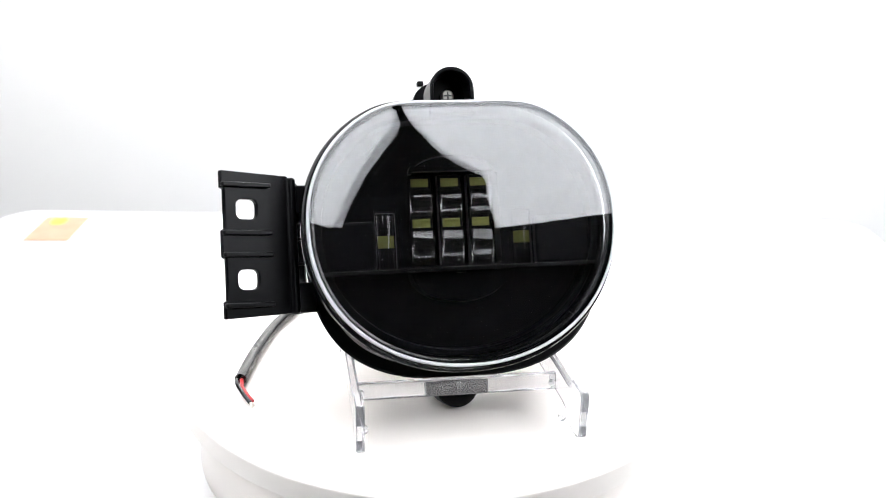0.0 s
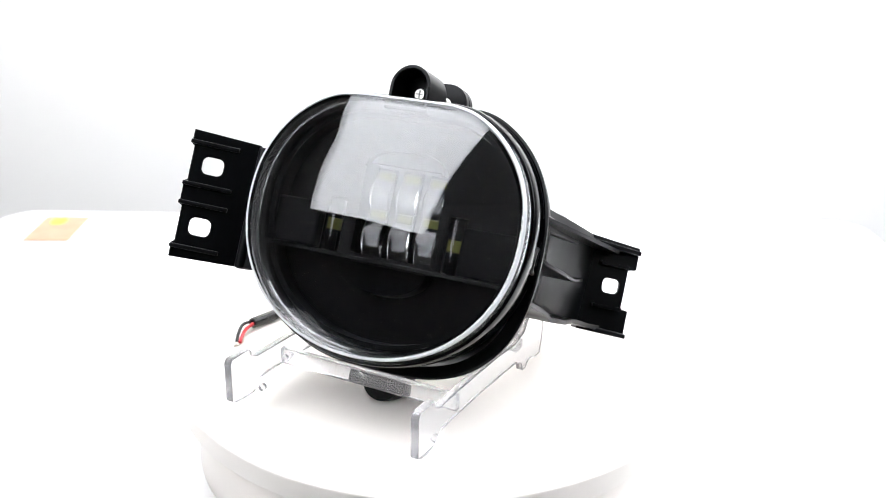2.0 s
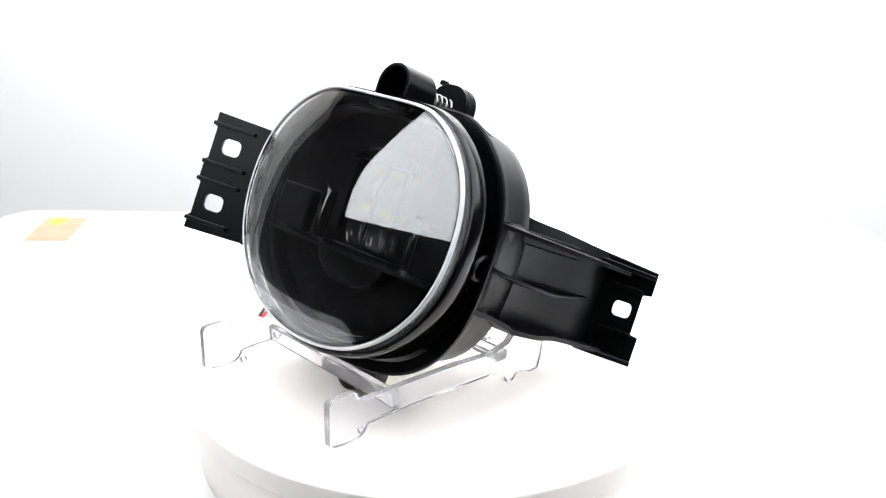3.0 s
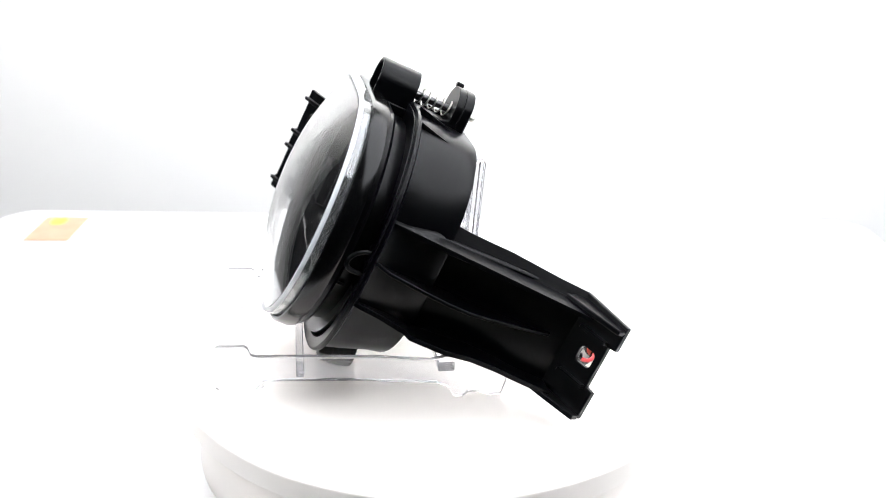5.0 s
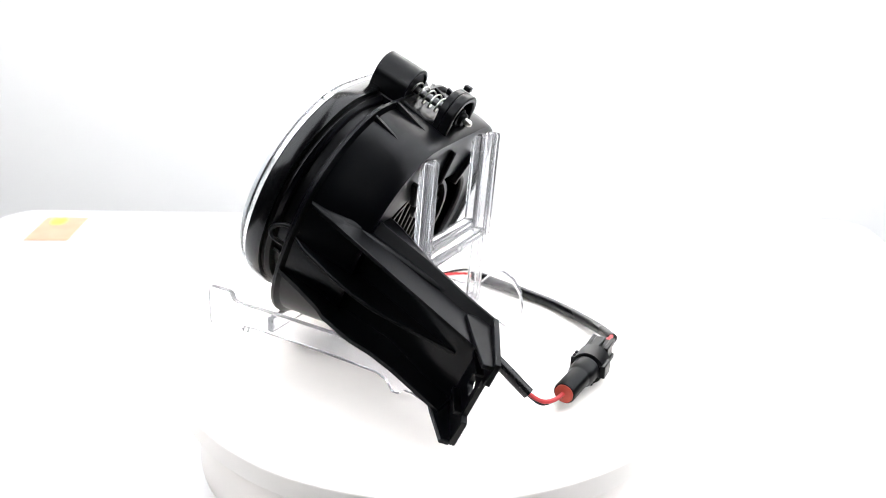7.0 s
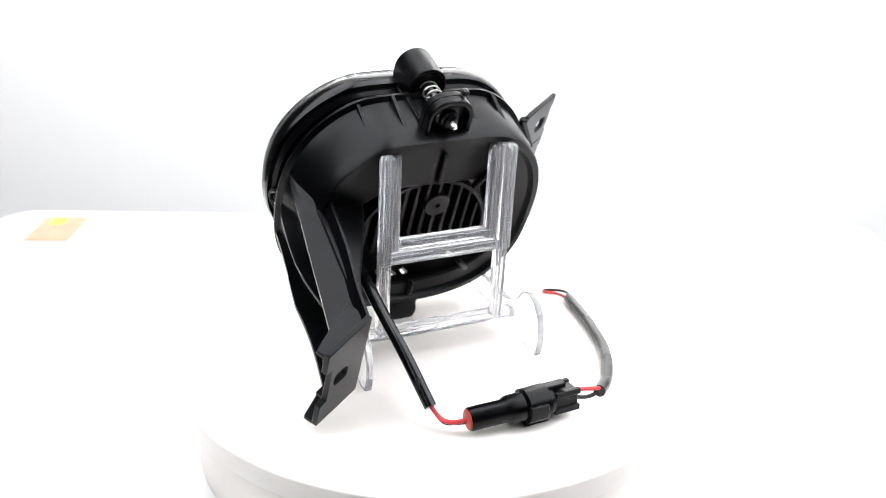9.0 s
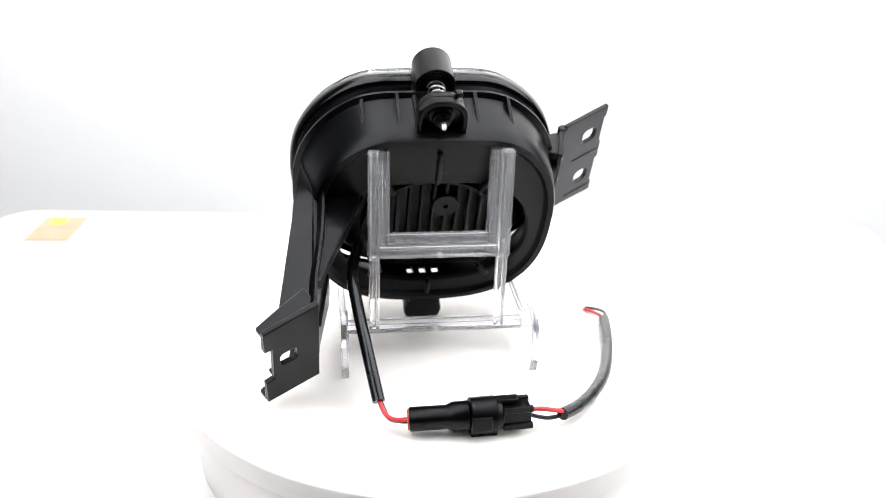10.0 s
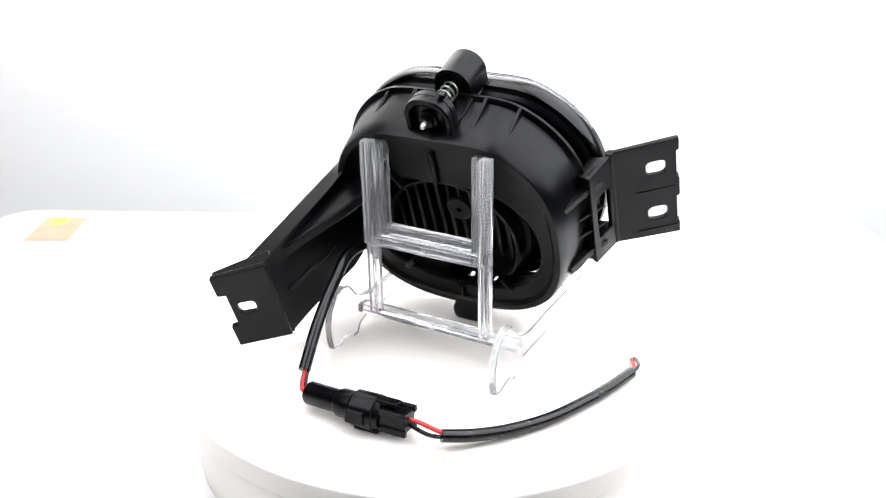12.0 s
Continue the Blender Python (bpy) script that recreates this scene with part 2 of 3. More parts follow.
# ---- display stand: x across, y to the back, z up ----
def display_stand():
    s = empty("display_stand", "clear acrylic display easel holding the fog lamp", "stand")
    m = pose(0, 0, 0, 0, 0, 9.6)
    side = ([(-98.5, 10), (-98.5, 27), (-97, 29), (-86, 28.6), (-84.5, 27.5), (-83.5, 24.5), (-81, 23.6), (-60, 22.8), (-30, 21), (-8, 18.5), (2, 20.5), (9, 28), (15, 29.5)]
            + [(21, 26.5), (25, 20.5), (26.3, 13), (25.5, 6), (23.5, 0.2), (18, 0.2), (13, 2.2), (9, 2.4), (6.5, 0.2), (2.5, 0.4), (0, 5), (-5, 7.5), (-40, 10.5), (-72, 12.2), (-79, 12), (-81, 9), (-84, 7.6), (-91, 7.6), (-96, 8.4)])
    for sx in (-1, 1):
        part("side_plate", plate(side, [], 3.4, lambda u, v, w, q=sx: (q * 43 - 1.7 + w, u, v)), ACRYLIC, s, m=m, bevel=0.5)
        for y, z in ((-80.2, 8.6), (-62.5, 15)):
            part("stud", turned([(y - 1.4, 0.9), (y - 1.2, 1.4), (y + 1.2, 1.4), (y + 1.4, 0.9)], sx * 40, z, 12), ACRYLIC, s, m=m)
    bar = lambda y0, y1, z0, z1, w: plate(round_rect((y0 + y1) / 2, (z0 + z1) / 2, y1 - y0, z1 - z0, 0.9, 3), [], 2 * w, lambda u, v, q: (q - w, u, v))
    part("front_bar", bar(-65, -61.6, 12.5, 20, 41.2), ACRYLIC, s, m=m)
    part("rear_bar", bar(-4.5, 3.0, 12, 16.5, 41.2), ACRYLIC, s, m=m)
    lean = m @ Matrix.Translation((0, 0.0035, 0.0165)) @ pose(0, 0, 0, -4.2)
    def channel(x, y, w, d, depth=2.6, lip=1.5):
        h = w / 2
        return [(x - h, y - d / 2), (x + h, y - d / 2), (x + h, y + d / 2), (x + h - lip, y + d / 2), (x + h - lip, y + d / 2 - depth), (x - h + lip, y + d / 2 - depth), (x - h + lip, y + d / 2), (x - h, y + d / 2)]
    for sx in (-1, 1):
        part("lower_post", plate(channel(sx * 29, 1.5, 4.6, 6), [], 36, lambda u, v, w: (u, v, w)), ACRYLIC, s, m=lean, bevel=0.4)
        part("upper_post", plate(channel(sx * 29.4, 2.5, 5.0, 6.5), [], 50, lambda u, v, w: (u, v, w + 36.4)), ACRYLIC, s, m=lean, bevel=0.8)
        part("upper_post", plate(channel(sx * 24.4, -1.0, 4.6, 6.5), [], 45, lambda u, v, w: (u, v, w + 40.6)), ACRYLIC, s, m=lean, bevel=0.8)
    part("cross_bar", plate(round_rect(2, 38.5, 6.5, 4.5, 0.9, 3), [], 53, lambda u, v, w: (w - 26.5, u, v)), ACRYLIC, s, m=lean)
    part("cross_bar", plate(round_rect(-1, 43.4, 6, 4.6, 0.9, 3), [], 44, lambda u, v, w: (w - 22, u, v)), ACRYLIC, s, m=lean)
    part("stud", turned([(5.4, 1.5), (6.4, 1.5), (6.8, 1.0)], 0, 38.5, 14), ACRYLIC, s, m=lean)
    part("stud", turned([(3.1, 1.5), (4.0, 1.5), (4.4, 1.0)], 0, 14.2, 14), ACRYLIC, s, m=m)
    part("stud", turned([(-66.6, 0.9), (-66.2, 1.4), (-65.1, 1.4)], 0, 18.4, 14), ACRYLIC, s, m=m)
    for o in s.children:
        o.visible_shadow = False
    return s


# ---- fog lamp: x across, y to the back along the lamp's axis, z up along its face ----
LAMP = pose(0, 0, 0.07, 0, 0, 10.8) @ pose(0, 0, 0, -24.8)


def fog_lamp():
    lamp = empty("fog_lamp", "black oval vehicle fog lamp with clear domed lens and mounting brackets", "fog lamp")
    P = lambda name, bm, mat, label="", parent=None, **k: part(name, bm, mat, parent or lamp, label, m=None if parent else LAMP, **k)

    # lens: a clear dome with a stepped flange
    steps = 26
    outer, inner = [], []
    for i in range(steps + 1):
        s = math.sin(0.5 * math.pi * (i + 0.25) / (steps + 0.25))
        loop = oval(60.6 * s, -10 + 47.6 * s, -10 - 55.1 * s, 1)
        bulge = 12.0 * (1 - s * s)
        outer.append([(x, -58.0 - bulge, z) for x, z in loop])
        loop_in = oval(58.8 * s, -10 + 45.8 * s, -10 - 53.3 * s, 1)
        inner.append([(x, -56.1 - bulge, z) for x, z in loop_in])
    bm = loft(outer + [at_y(oval(60.6, 37.6, -65.1, 1), -50.6), at_y(oval(58.8, 35.8, -63.3, 1), -50.6)] + inner[::-1], cap_start=True, cap_end=True)
    lens = P("lens", bm, CLEAR, "clear domed lens", sharp=60)
    lens.visible_shadow = False
    ring = lambda d, y: at_y(oval(60.3 + d, 37.3 + d, -64.8 - d, 1), y)
    P("lens_edge", loft([ring(0.4, -56.3), ring(0.4, -57.4), ring(0.7, -58.0), ring(1.3, -58.0), ring(1.7, -57.4), ring(1.8, -56.3)], closed=True), EDGE_GLINT, "clear lens edge, its bright glint coloured in as white", parent=lens)
    P("lens_flange", loft([ring(0.4, -50.6), ring(0.4, -56.2), ring(1.8, -56.2), ring(1.8, -50.6)], closed=True), FLANGE, "clear lens flange", parent=lens)

    # bezel that holds the lens
    rim = lambda d, y: at_y(oval(63.2 + d, 39.6 + d, -68.2 - d, 1), y)
    P("bezel", loft([rim(-1.2, -50.0), rim(-1.0, -52.6), rim(-0.3, -53.0), rim(0.4, -52.7), rim(0.8, -51.8), rim(0.9, -46.5), rim(0.3, -45.2), rim(-5, -45.0), rim(-5, -48.2), rim(-1.4, -48.4)], closed=True), PLASTIC_GLOSS, "narrow glossy black bezel")
    P("bezel_seam", loft([rim(-1.6, -45.1), rim(-1.2, -43.0), rim(-2.6, -41.6), rim(-5.6, -41.6), rim(-5.6, -45.1)], closed=True), PLASTIC)

    # shell behind the bezel
    shell = lambda d, y: at_y(oval(57.6 + d, 35.2 + d, -62 - d, 1), y)
    P("shell", loft([shell(0, -45.2), shell(-0.5, -36), shell(-3, -28), shell(-9, -21), shell(-17, -17.5), shell(-19, -18.5), shell(-11, -22.5), shell(-5, -29.5), shell(-2.5, -37), shell(-2, -45.2)], closed=True), PLASTIC, "black rear shell of the light")

    gap = lambda d, y: at_y(oval(57.6 + d, 37.2 + d, -64 - d, 1), y)
    bm = bmesh.new()
    hoops = [[bm.verts.new(q) for q in gap(d, y)] for d, y in ((-2.5, -35.2), (4.2, -35.2), (4.2, -33.6), (-2.5, -33.6))]
    for i in range(112):
        if i not in (1, 2, 3, 107, 108, 109):
            for r, q in zip(hoops, hoops[1:] + hoops[:1]):
                bm.faces.new((r[i], r[(i + 1) % 112], q[(i + 1) % 112], q[i]))
    P("shell_flange", bm, PLASTIC, "black flange between shell and carrier")

    # inside of the light
    inside = P("reflector", plate(oval(55.5, 33.5, -60, 1, count=72),
               [round_rect(0.5, -6.0, 38, 39, 1.5), round_rect(-28.5, -15, 8.4, 23.5, 1.2), round_rect(28.5, -15, 8.4, 23.5, 1.2)],
               3, lambda u, v, w: (u, -38 + w, v)), INNER, "dark satin reflector panel with recesses")
    P("recess", block(-20, 21, -24, -22.5, -27, 15), PLASTIC_GLOSS, parent=inside)
    P("recess_wall", block(-21.5, -19.4, -36, -22, -27, 15), INNER, parent=inside)
    P("recess_wall", block(20.4, 22.5, -36, -22, -27, 15), INNER, parent=inside)
    arch = [(19 * math.cos(math.pi * k / 24), 12 + 9 * math.sin(math.pi * k / 24)) for k in range(25)]
    arch_in = [(17.4 * math.cos(math.pi * k / 24), 12 + 7.6 * math.sin(math.pi * k / 24)) for k in range(25)]
    P("arch", plate(arch + arch_in[::-1], [], 3.5, lambda u, v, w: (u + 0.5, -41.5 + w, v)), INNER, parent=inside)
    P("shelf", block(-55, 57, -51, -38, -28.4, -26.8), PLASTIC_GLOSS, "thin dark shelf across the light", bevel=0.3)
    for sx in (-1, 1):
        P("side_step", block(sx * 33 if sx > 0 else -55, 56 if sx > 0 else -33, -44, -38.1, -26.6, -7), INNER, parent=inside, bevel=1.2)
    bowl = [at_y([(0.8 + r * math.cos(math.pi + math.pi * k / 32), -29 + 0.58 * r * math.sin(math.pi + math.pi * k / 32)) for k in range(33)], y) for r, y in ((21, -38.2), (20, -43.5), (18.5, -44.2), (2, -44.8))]
    P("bowl", loft(bowl), INNER, parent=inside)
    for x in (-12.4, 0.4, 13.0):
        for z0, z1, zc in ((-24.5, -8.8, -7.6), (-5.6, 8.2, 9.6)):
            sec = [(-30.0, z0), (-30.0, z1)] + [(-31.2 - 3.4 * math.sin(math.pi * k / 12), z1 - (z1 - z0) * k / 12) for k in range(13)]
            opt = P("led_optic", loft([[(x - 4.6, u, v) for u, v in sec], [(x + 4.6, u, v) for u, v in sec]], cap_start=True, cap_end=True), OPTIC, "clear cylindrical LED optic", bevel=0.5)
            opt.visible_shadow = False
            P("led_chip", block(x - 3.7, x + 3.7, -31.2, -29.8, zc - 1.9, zc + 1.9), PHOSPHOR, "yellow LED chip", bevel=0.3)
        P("led_frame", block(x - 4.9, x + 4.9, -29.7, -24.2, -25.5, 13), INNER, bevel=0.3)
    for sx in (-1, 1):
        opt = P("led_optic", loft([[(sx * 28.5 + 3.4 * math.cos(2 * math.pi * k / 20), -37.5 + 3.4 * math.sin(2 * math.pi * k / 20), z) for k in range(20)] for z in (-26.4, -4.5)], cap_start=True, cap_end=True), OPTIC, "clear rod-shaped LED optic")
        opt.visible_shadow = False
        P("led_chip", block(sx * 28.5 - 2.4, sx * 28.5 + 2.4, -34.4, -33.4, -17.5, -12.5), PHOSPHOR, "yellow LED chip", bevel=0.3)
        P("led_frame", block(sx * 28.5 - 3.6, sx * 28.5 + 3.6, -33.3, -31.5, -27, -2.5), INNER, bevel=0.3)

    # drum-shaped carrier behind the light
    lip = lambda d, y: at_y(oval(61.2 + d, 41.2 + d, -70.5 - d, 1.4, n_low=2.75), y)
    back = lambda d, y: at_y(oval(55.5 + d, 37.5 + d, -63.8 - d, 0, -11, 2.4, 2.7), y)
    hole = lambda d, y: at_y(oval(45.5 + d, 11.5 + d, -52 - d, 0, -20, 2.3, 2.3), y)
    mix = lambda f, d0, d1, y: [((1 - f) * p[0] + f * q[0], y, (1 - f) * p[2] + f * q[2]) for p, q in zip(lip(d0, y), back(d1, y))]
    rings = [lip(-3.5, -34.4), lip(0.8, -34.6), lip(1.6, -34.0), lip(1.6, -32.6), lip(0.6, -32.0), lip(-0.6, -31.4), mix(0.05, -0.6, 1.6, -31.0), mix(0.35, -0.6, 1.6, -24.0),
             back(1.8, -12), back(0.9, -5.6), back(0.3, -4.5), back(-2.4, -4.4), back(-3.4, -6.0), back(-4.2, -6.6),
             hole(0.4, -6.6), hole(-0.6, -7.4), hole(-0.8, -8.8), hole(1.0, -9.1), hole(2.2, -9.2), back(-3.8, -9.4), mix(0.35, -3.5, -2, -24.0), mix(0.05, -3.5, -2, -31.0), lip(-3.5, -31.4)]
    bm = loft(rings, closed=True)
    # drain slots through the floor of the drum
    faces, verts = list(bm.faces), list(bm.verts)
    n, gone = len(rings[0]), []
    for first, last in ((81, 81), (83, 83), (85, 85)):
        for r in (6, 20):
            gone += [faces[r * n + i] for i in range(first, last + 1)]
        for (r0, c0), (r1, c1) in (((6, first), (7, first)), ((6, last + 1), (7, last + 1))):
            o0, o1 = verts[r0 * n + c0], verts[r1 * n + c1]
            i0, i1 = verts[21 * n + c0], verts[20 * n + c1]
            bm.faces.new((o0, o1, i1, i0))
        for ro, ri in ((6, 21), (7, 20)):
            for i in range(first, last + 1):
                bm.faces.new((verts[ro * n + i], verts[ro * n + i + 1], verts[ri * n + i + 1], verts[ri * n + i]))
    bmesh.ops.delete(bm, geom=gone, context="FACES_ONLY")
    carrier = P("carrier", bm, PLASTIC, "black drum-shaped mounting carrier", sharp=30)
    for x, zt in ((-33, 36.6), (-17.5, 40.0), (17.5, 40.0), (33, 36.6)):
        P("fin", plate([(-31.8, zt - 3), (-31.8, zt + 3.6), (-12, zt - 1.5), (-12, zt - 4)], [], 1.5, lambda u, v, w, q=x: (q - 0.75 + w, u, v)), PLASTIC, parent=carrier, bevel=0.2)
    for ang in (90, 56, 124, 270, 225, 315):
        a = radians(ang)
        c, s = math.cos(a), math.sin(a)
        r0, r1 = (34, 51) if s > 0 else (33, 41)
        bm = block(r0, r1, -7.4, -3.9, -1.1, 1.1)
        bmesh.ops.rotate(bm, verts=bm.verts, cent=(0, 0, 0), matrix=Matrix.Rotation(-a, 3, "Y"))
        bmesh.ops.translate(bm, verts=bm.verts, vec=(0, 0, -21 if s > 0 else -18))
        P("web", bm, PLASTIC, parent=carrier, bevel=0.7)

    # heat sink in the middle of the back
    plate_back = turned([(-19.5, 36), (-17.5, 36), (-17.2, 35), (-17.2, 1)], 0, -22, 64)
    flat_below(plate_back, -44)
    sink = P("heat_sink", plate_back, CAST, "black finned heat sink")
    collar = loft([[(r * math.cos(2 * math.pi * k / 64), y, -22 + r * math.sin(2 * math.pi * k / 64)) for k in range(64)] for r, y in ((33.5, -17.1), (33.5, -8.6), (31.9, -8.6), (31.9, -17.1))], closed=True)
    flat_below(collar, -41.5)
    P("collar", collar, CAST, parent=sink)
    for k in range(-5, 6):
        x = 5.6 * k - 0.4
        h = math.sqrt(31.5 ** 2 - x * x)
        low = min(h, 10)
        P("fin", block(x - 0.8, x + 0.8, -17.1, -11.2, -22 - low, -22 + h), CAST, parent=sink, bevel=0.3)
    hub = P("hub", turned([(-17.1, 6.6), (-10.2, 6.4), (-9.6, 6.0), (-9.6, 1.3), (-11, 1.2)], -5.6, -5.3, 36), CAST, parent=sink)

    # height adjuster on top
    arc = lambda r, z0: [(-r, z0)] + [(-r * math.cos(math.pi * k / 24), 45 + r * math.sin(math.pi * k / 24)) for k in range(25)] + [(r, z0)]
    u_shape = arc(9.0, 38.5) + arc(7.5, 38.5)[::-1]
    tube = P("adjuster_tube", plate(u_shape, [], 17.5, lambda u, v, w: (u, -51.2 + w, v)), PLASTIC, "black arched adjuster socket", bevel=0.4)
    P("socket_back", plate(arc(7.4, 38.6), [], 4, lambda u, v, w: (u, -38.6 + w, v)), PLASTIC, parent=tube)
    P("socket_foot", block(-9.6, 9.6, -50.5, -33, 34.5, 38.6), PLASTIC, parent=tube, bevel=0.5)
    screw = P("screw_head", turned([(-38.6, 2.6), (-40.6, 2.6), (-41.3, 2.1), (-41.3, 0.2)], 0, 44.2, 24), STEEL, "bright screw head", parent=tube)
    P("screw_slot", block(-0.3, 0.3, -41.6, -40.9, 42.5, 45.9), DARK_STEEL, parent=tube)
    P("screw_slot", block(-1.7, 1.7, -41.6, -40.9, 43.9, 44.5), DARK_STEEL, parent=tube)
    P("screw", turned([(-34.6, 1.7), (-12, 1.7)], 0, 45, 20), DARK_STEEL, "dark threaded screw")
    turns = 5.2
    P("spring", sweep([(3.7 * math.cos(2 * math.pi * turns * k / 110), -33.4 + 17.0 * k / 110, 45 + 3.7 * math.sin(2 * math.pi * turns * k / 110)) for k in range(111)], 0.42, 8), STEEL, "coiled steel spring")
    lug = P("adjuster_lug", plate(round_rect(0, 42.2, 21.6, 26.4, 9.2, 8), [], 3.2, lambda u, v, w: (u, -16.2 + w, v)), PLASTIC, "black hooded adjuster lug", bevel=0.5)
    P("lug_hood", plate(round_rect(0, 42.2, 21.6, 26.4, 9.2, 8), [round_rect(0, 41.4, 17.2, 22.6, 7.4, 8)], 4.6, lambda u, v, w: (u, -13.1 + w, v)), PLASTIC, parent=lug, bevel=0.7)
    P("lug_nub", block(-8.4, -5.6, -16.0, -12.6, 54.4, 56.6), PLASTIC, parent=lug, bevel=0.5)
    for sx in (-1, 1):
        P("cheek", plate([(-34, 34), (-34, 42.5), (-31, 41.6), (-20, 40.6), (-16, 42), (-16, 31), (-20, 31)], [], 2.0, lambda u, v, w, q=sx: (q * 9.6 - 1 + w, u, v)), PLASTIC, parent=lug, bevel=0.4)
    P("lug_foot", block(-10.4, 10.4, -16, -7.5, 30, 37), PLASTIC, parent=lug, bevel=2.0)
    nut = P("adjuster_nut", turned([(-12.9, 5.8), (-11.7, 5.8), (-11.3, 4.4), (-9.4, 4.2), (-9.0, 3.2), (-7.4, 3.0), (-7.0, 2.4)], 0, 45, 28), PLASTIC, "black stepped adjuster nut")
    P("screw_tip", turned([(-7.2, 1.5), (-4.6, 1.5), (-3.7, 0.9)], 0, 45, 16), STEEL, "bright screw tip", parent=nut)

    # boss under the lamp
    boss = P("bottom_boss", turned([(-22.6, 8.0), (-22, 9.2), (-9, 9.6), (-7.8, 9.0), (-7.4, 7.6)], 0.6, -76.2, 36), PLASTIC, "black rounded pivot boss")
    P("boss_web", block(-7.8, 7.8, -19, -8, -75, -65.5), PLASTIC, parent=boss, bevel=0.6)
    P("boss_tab", block(-13.2, 13.4, -25, -19, -78, -67.5), PLASTIC, parent=boss, bevel=0.5)

    # long channel-shaped arm with a slotted foot
    secs = []
    for y, xi, zi, xb, zb, xl in ((-33, 57, 5.4, 57, -32.5, 62.5), (-20, 56, 6, 56, -34, 63.2), (-9, 52.5, 7.2, 53, -36, 63.8), (-6, 50.2, 10.9, 50, -37.5, 64), (1, 50.4, 10.2, 49, -37.5, 65), (10, 51, 9.8, 48.5, -37.5, 66), (21, 52, 9.6, 49.5, -36.4, 66), (32, 53.5, 8.8, 52, -36.6, 66.2), (43, 55, 8.0, 54.4, -37.3, 67), (57.5, 56, 7.2, 56, -37.5, 69)):
        xo, zo = 60.2 + 0.125 * (y + 33), 4.6 - 0.033 * (y + 33)
        w = 2.0
        secs.append([(xi, y, zi), (xi + 1.2, y, zi), (xi + 3.6, y, zo + 1.1), (xo, y, zo), (xo, y, zo - 1.7), (xi + 3.0, y, zo - 1.2), (xb + w, y, zb + w), (xl, y, zb + w), (xl, y, zb), (xb, y, zb)])
    arm = P("mounting_arm", loft(secs, cap_start=True, cap_end=True), PLASTIC, "long black channel-section mounting arm", bevel=0.4)
    rib = [[(a, y, z - 0.9), (b, y, z - 0.9), (b, y, z + 0.7), (a, y, z + 0.7)] for y, a, b, z in ((-33, 57, 62, -12.4), (-25, 56.5, 64, -14.4), (-9, 53, 65.5, -16), (2, 50, 65.8, -17), (12, 50, 65, -17.6), (22, 50, 63.5, -17.3), (31, 51, 62, -16.9), (50, 54, 58.6, -15.8))]
    P("arm_rib", loft(rib, cap_start=True, cap_end=True), PLASTIC, parent=arm, bevel=0.3)
    P("arm_nose", sweep(spline([(61, -31, -9.5), (62.6, -38.5, -10.6), (63.4, -42.4, -14.8), (62.8, -40.6, -18.6), (61, -33, -19.6)], 8), 1.0, 10), PLASTIC, parent=arm)
    P("gusset", plate([(56, -9), (56.3, 10), (57, 25), (57.2, 46), (53.6, 43), (50.5, 34), (46.5, 25), (42.5, 16), (38.5, 6), (35, -3), (34, -9)], [], 6, lambda u, v, w: (u, v, 5.2 - w)), PLASTIC, parent=arm, bevel=1.0)
    ux, uy = 0.858, 0.514
    foot = [(-1, 7.4), (24.6, 5.0), (24.6, -6), (20.8, -6.6), (20.8, -25.5), (24.4, -26), (24.4, -38.8), (-1, -38)]
    at_foot = lambda u, v, w: (56.0 + u * ux + w * uy, 58.8 + u * uy - w * ux, v)
    P("foot", plate(foot, [round_rect(13.6, -15.6, 8.2, 7.0, 2.2)], 2.6, at_foot), PLASTIC, parent=arm, bevel=0.4)
    for v0, slope in ((2.4, -0.05), (-38.6, -0.03)):
        bm = plate([(-2, 0), (24.4, 0), (24.4, 4.2), (10, 8.0), (-2, 10.5)], [], 2.2, lambda u, q, w, v=v0, k=slope: at_foot(u, v + k * u + w, q + 2.4))
        P("foot_flange", bm, PLASTIC, parent=arm, bevel=0.4)
    for v in (-6.2, -26.8):
        P("foot_ridge", plate([(6, v), (20.2, v), (20.2, v + 1.6), (6, v + 1.6)], [], 3.4, lambda u, q, w: at_foot(u, q, w + 2.4)), PLASTIC, parent=arm, bevel=0.3)

    # two-hole side bracket
    bx, by = 0.843, 0.538
    at_bracket = lambda u, v, w: (-92.0 + u * bx - w * by, -62.4 + u * by + w * bx, v)
    outline = [(0, 13), (29.5, 12), (29.5, -42), (0, -43), (0, -36.5), (1.2, -36), (1.2, -20.5), (0, -20), (0, -9.5), (1.2, -9), (1.2, 6), (0, 6.5)]
    bracket = P("side_bracket", plate(outline, [round_rect(10.6, -1.5, 9.2, 7.6, 2.6), round_rect(10.4, -28.3, 9.2, 7.6, 2.6)], 2.4, at_bracket), PLASTIC, "black two-hole side bracket", bevel=0.4)
    for v in (7.6, -10.6, -18.9, -38.0):
        P("ridge", plate([(-0.4, v - 0.9), (20.5, v - 0.9), (20.5, v + 0.9), (-0.4, v + 0.9)], [], 2.2, lambda u, q, w: at_bracket(u, q, w - 2.1)), PLASTIC, parent=bracket, bevel=0.4)
    P("bend", sweep([(-66.5, -45.6, z) for z in (11.2, 10.6, -41.6, -42.2)], [1.8, 2.3, 2.3, 1.8], 20), PLASTIC, parent=bracket)
    for v in (-14.6, -38.4):
        P("ridge", plate([(1.5, v), (20, v), (20, v + 0.9), (1.5, v + 0.9)], [], 0.6, lambda u, q, w: at_bracket(u, q, w + 2.2)), PLASTIC, parent=bracket, bevel=0.2)
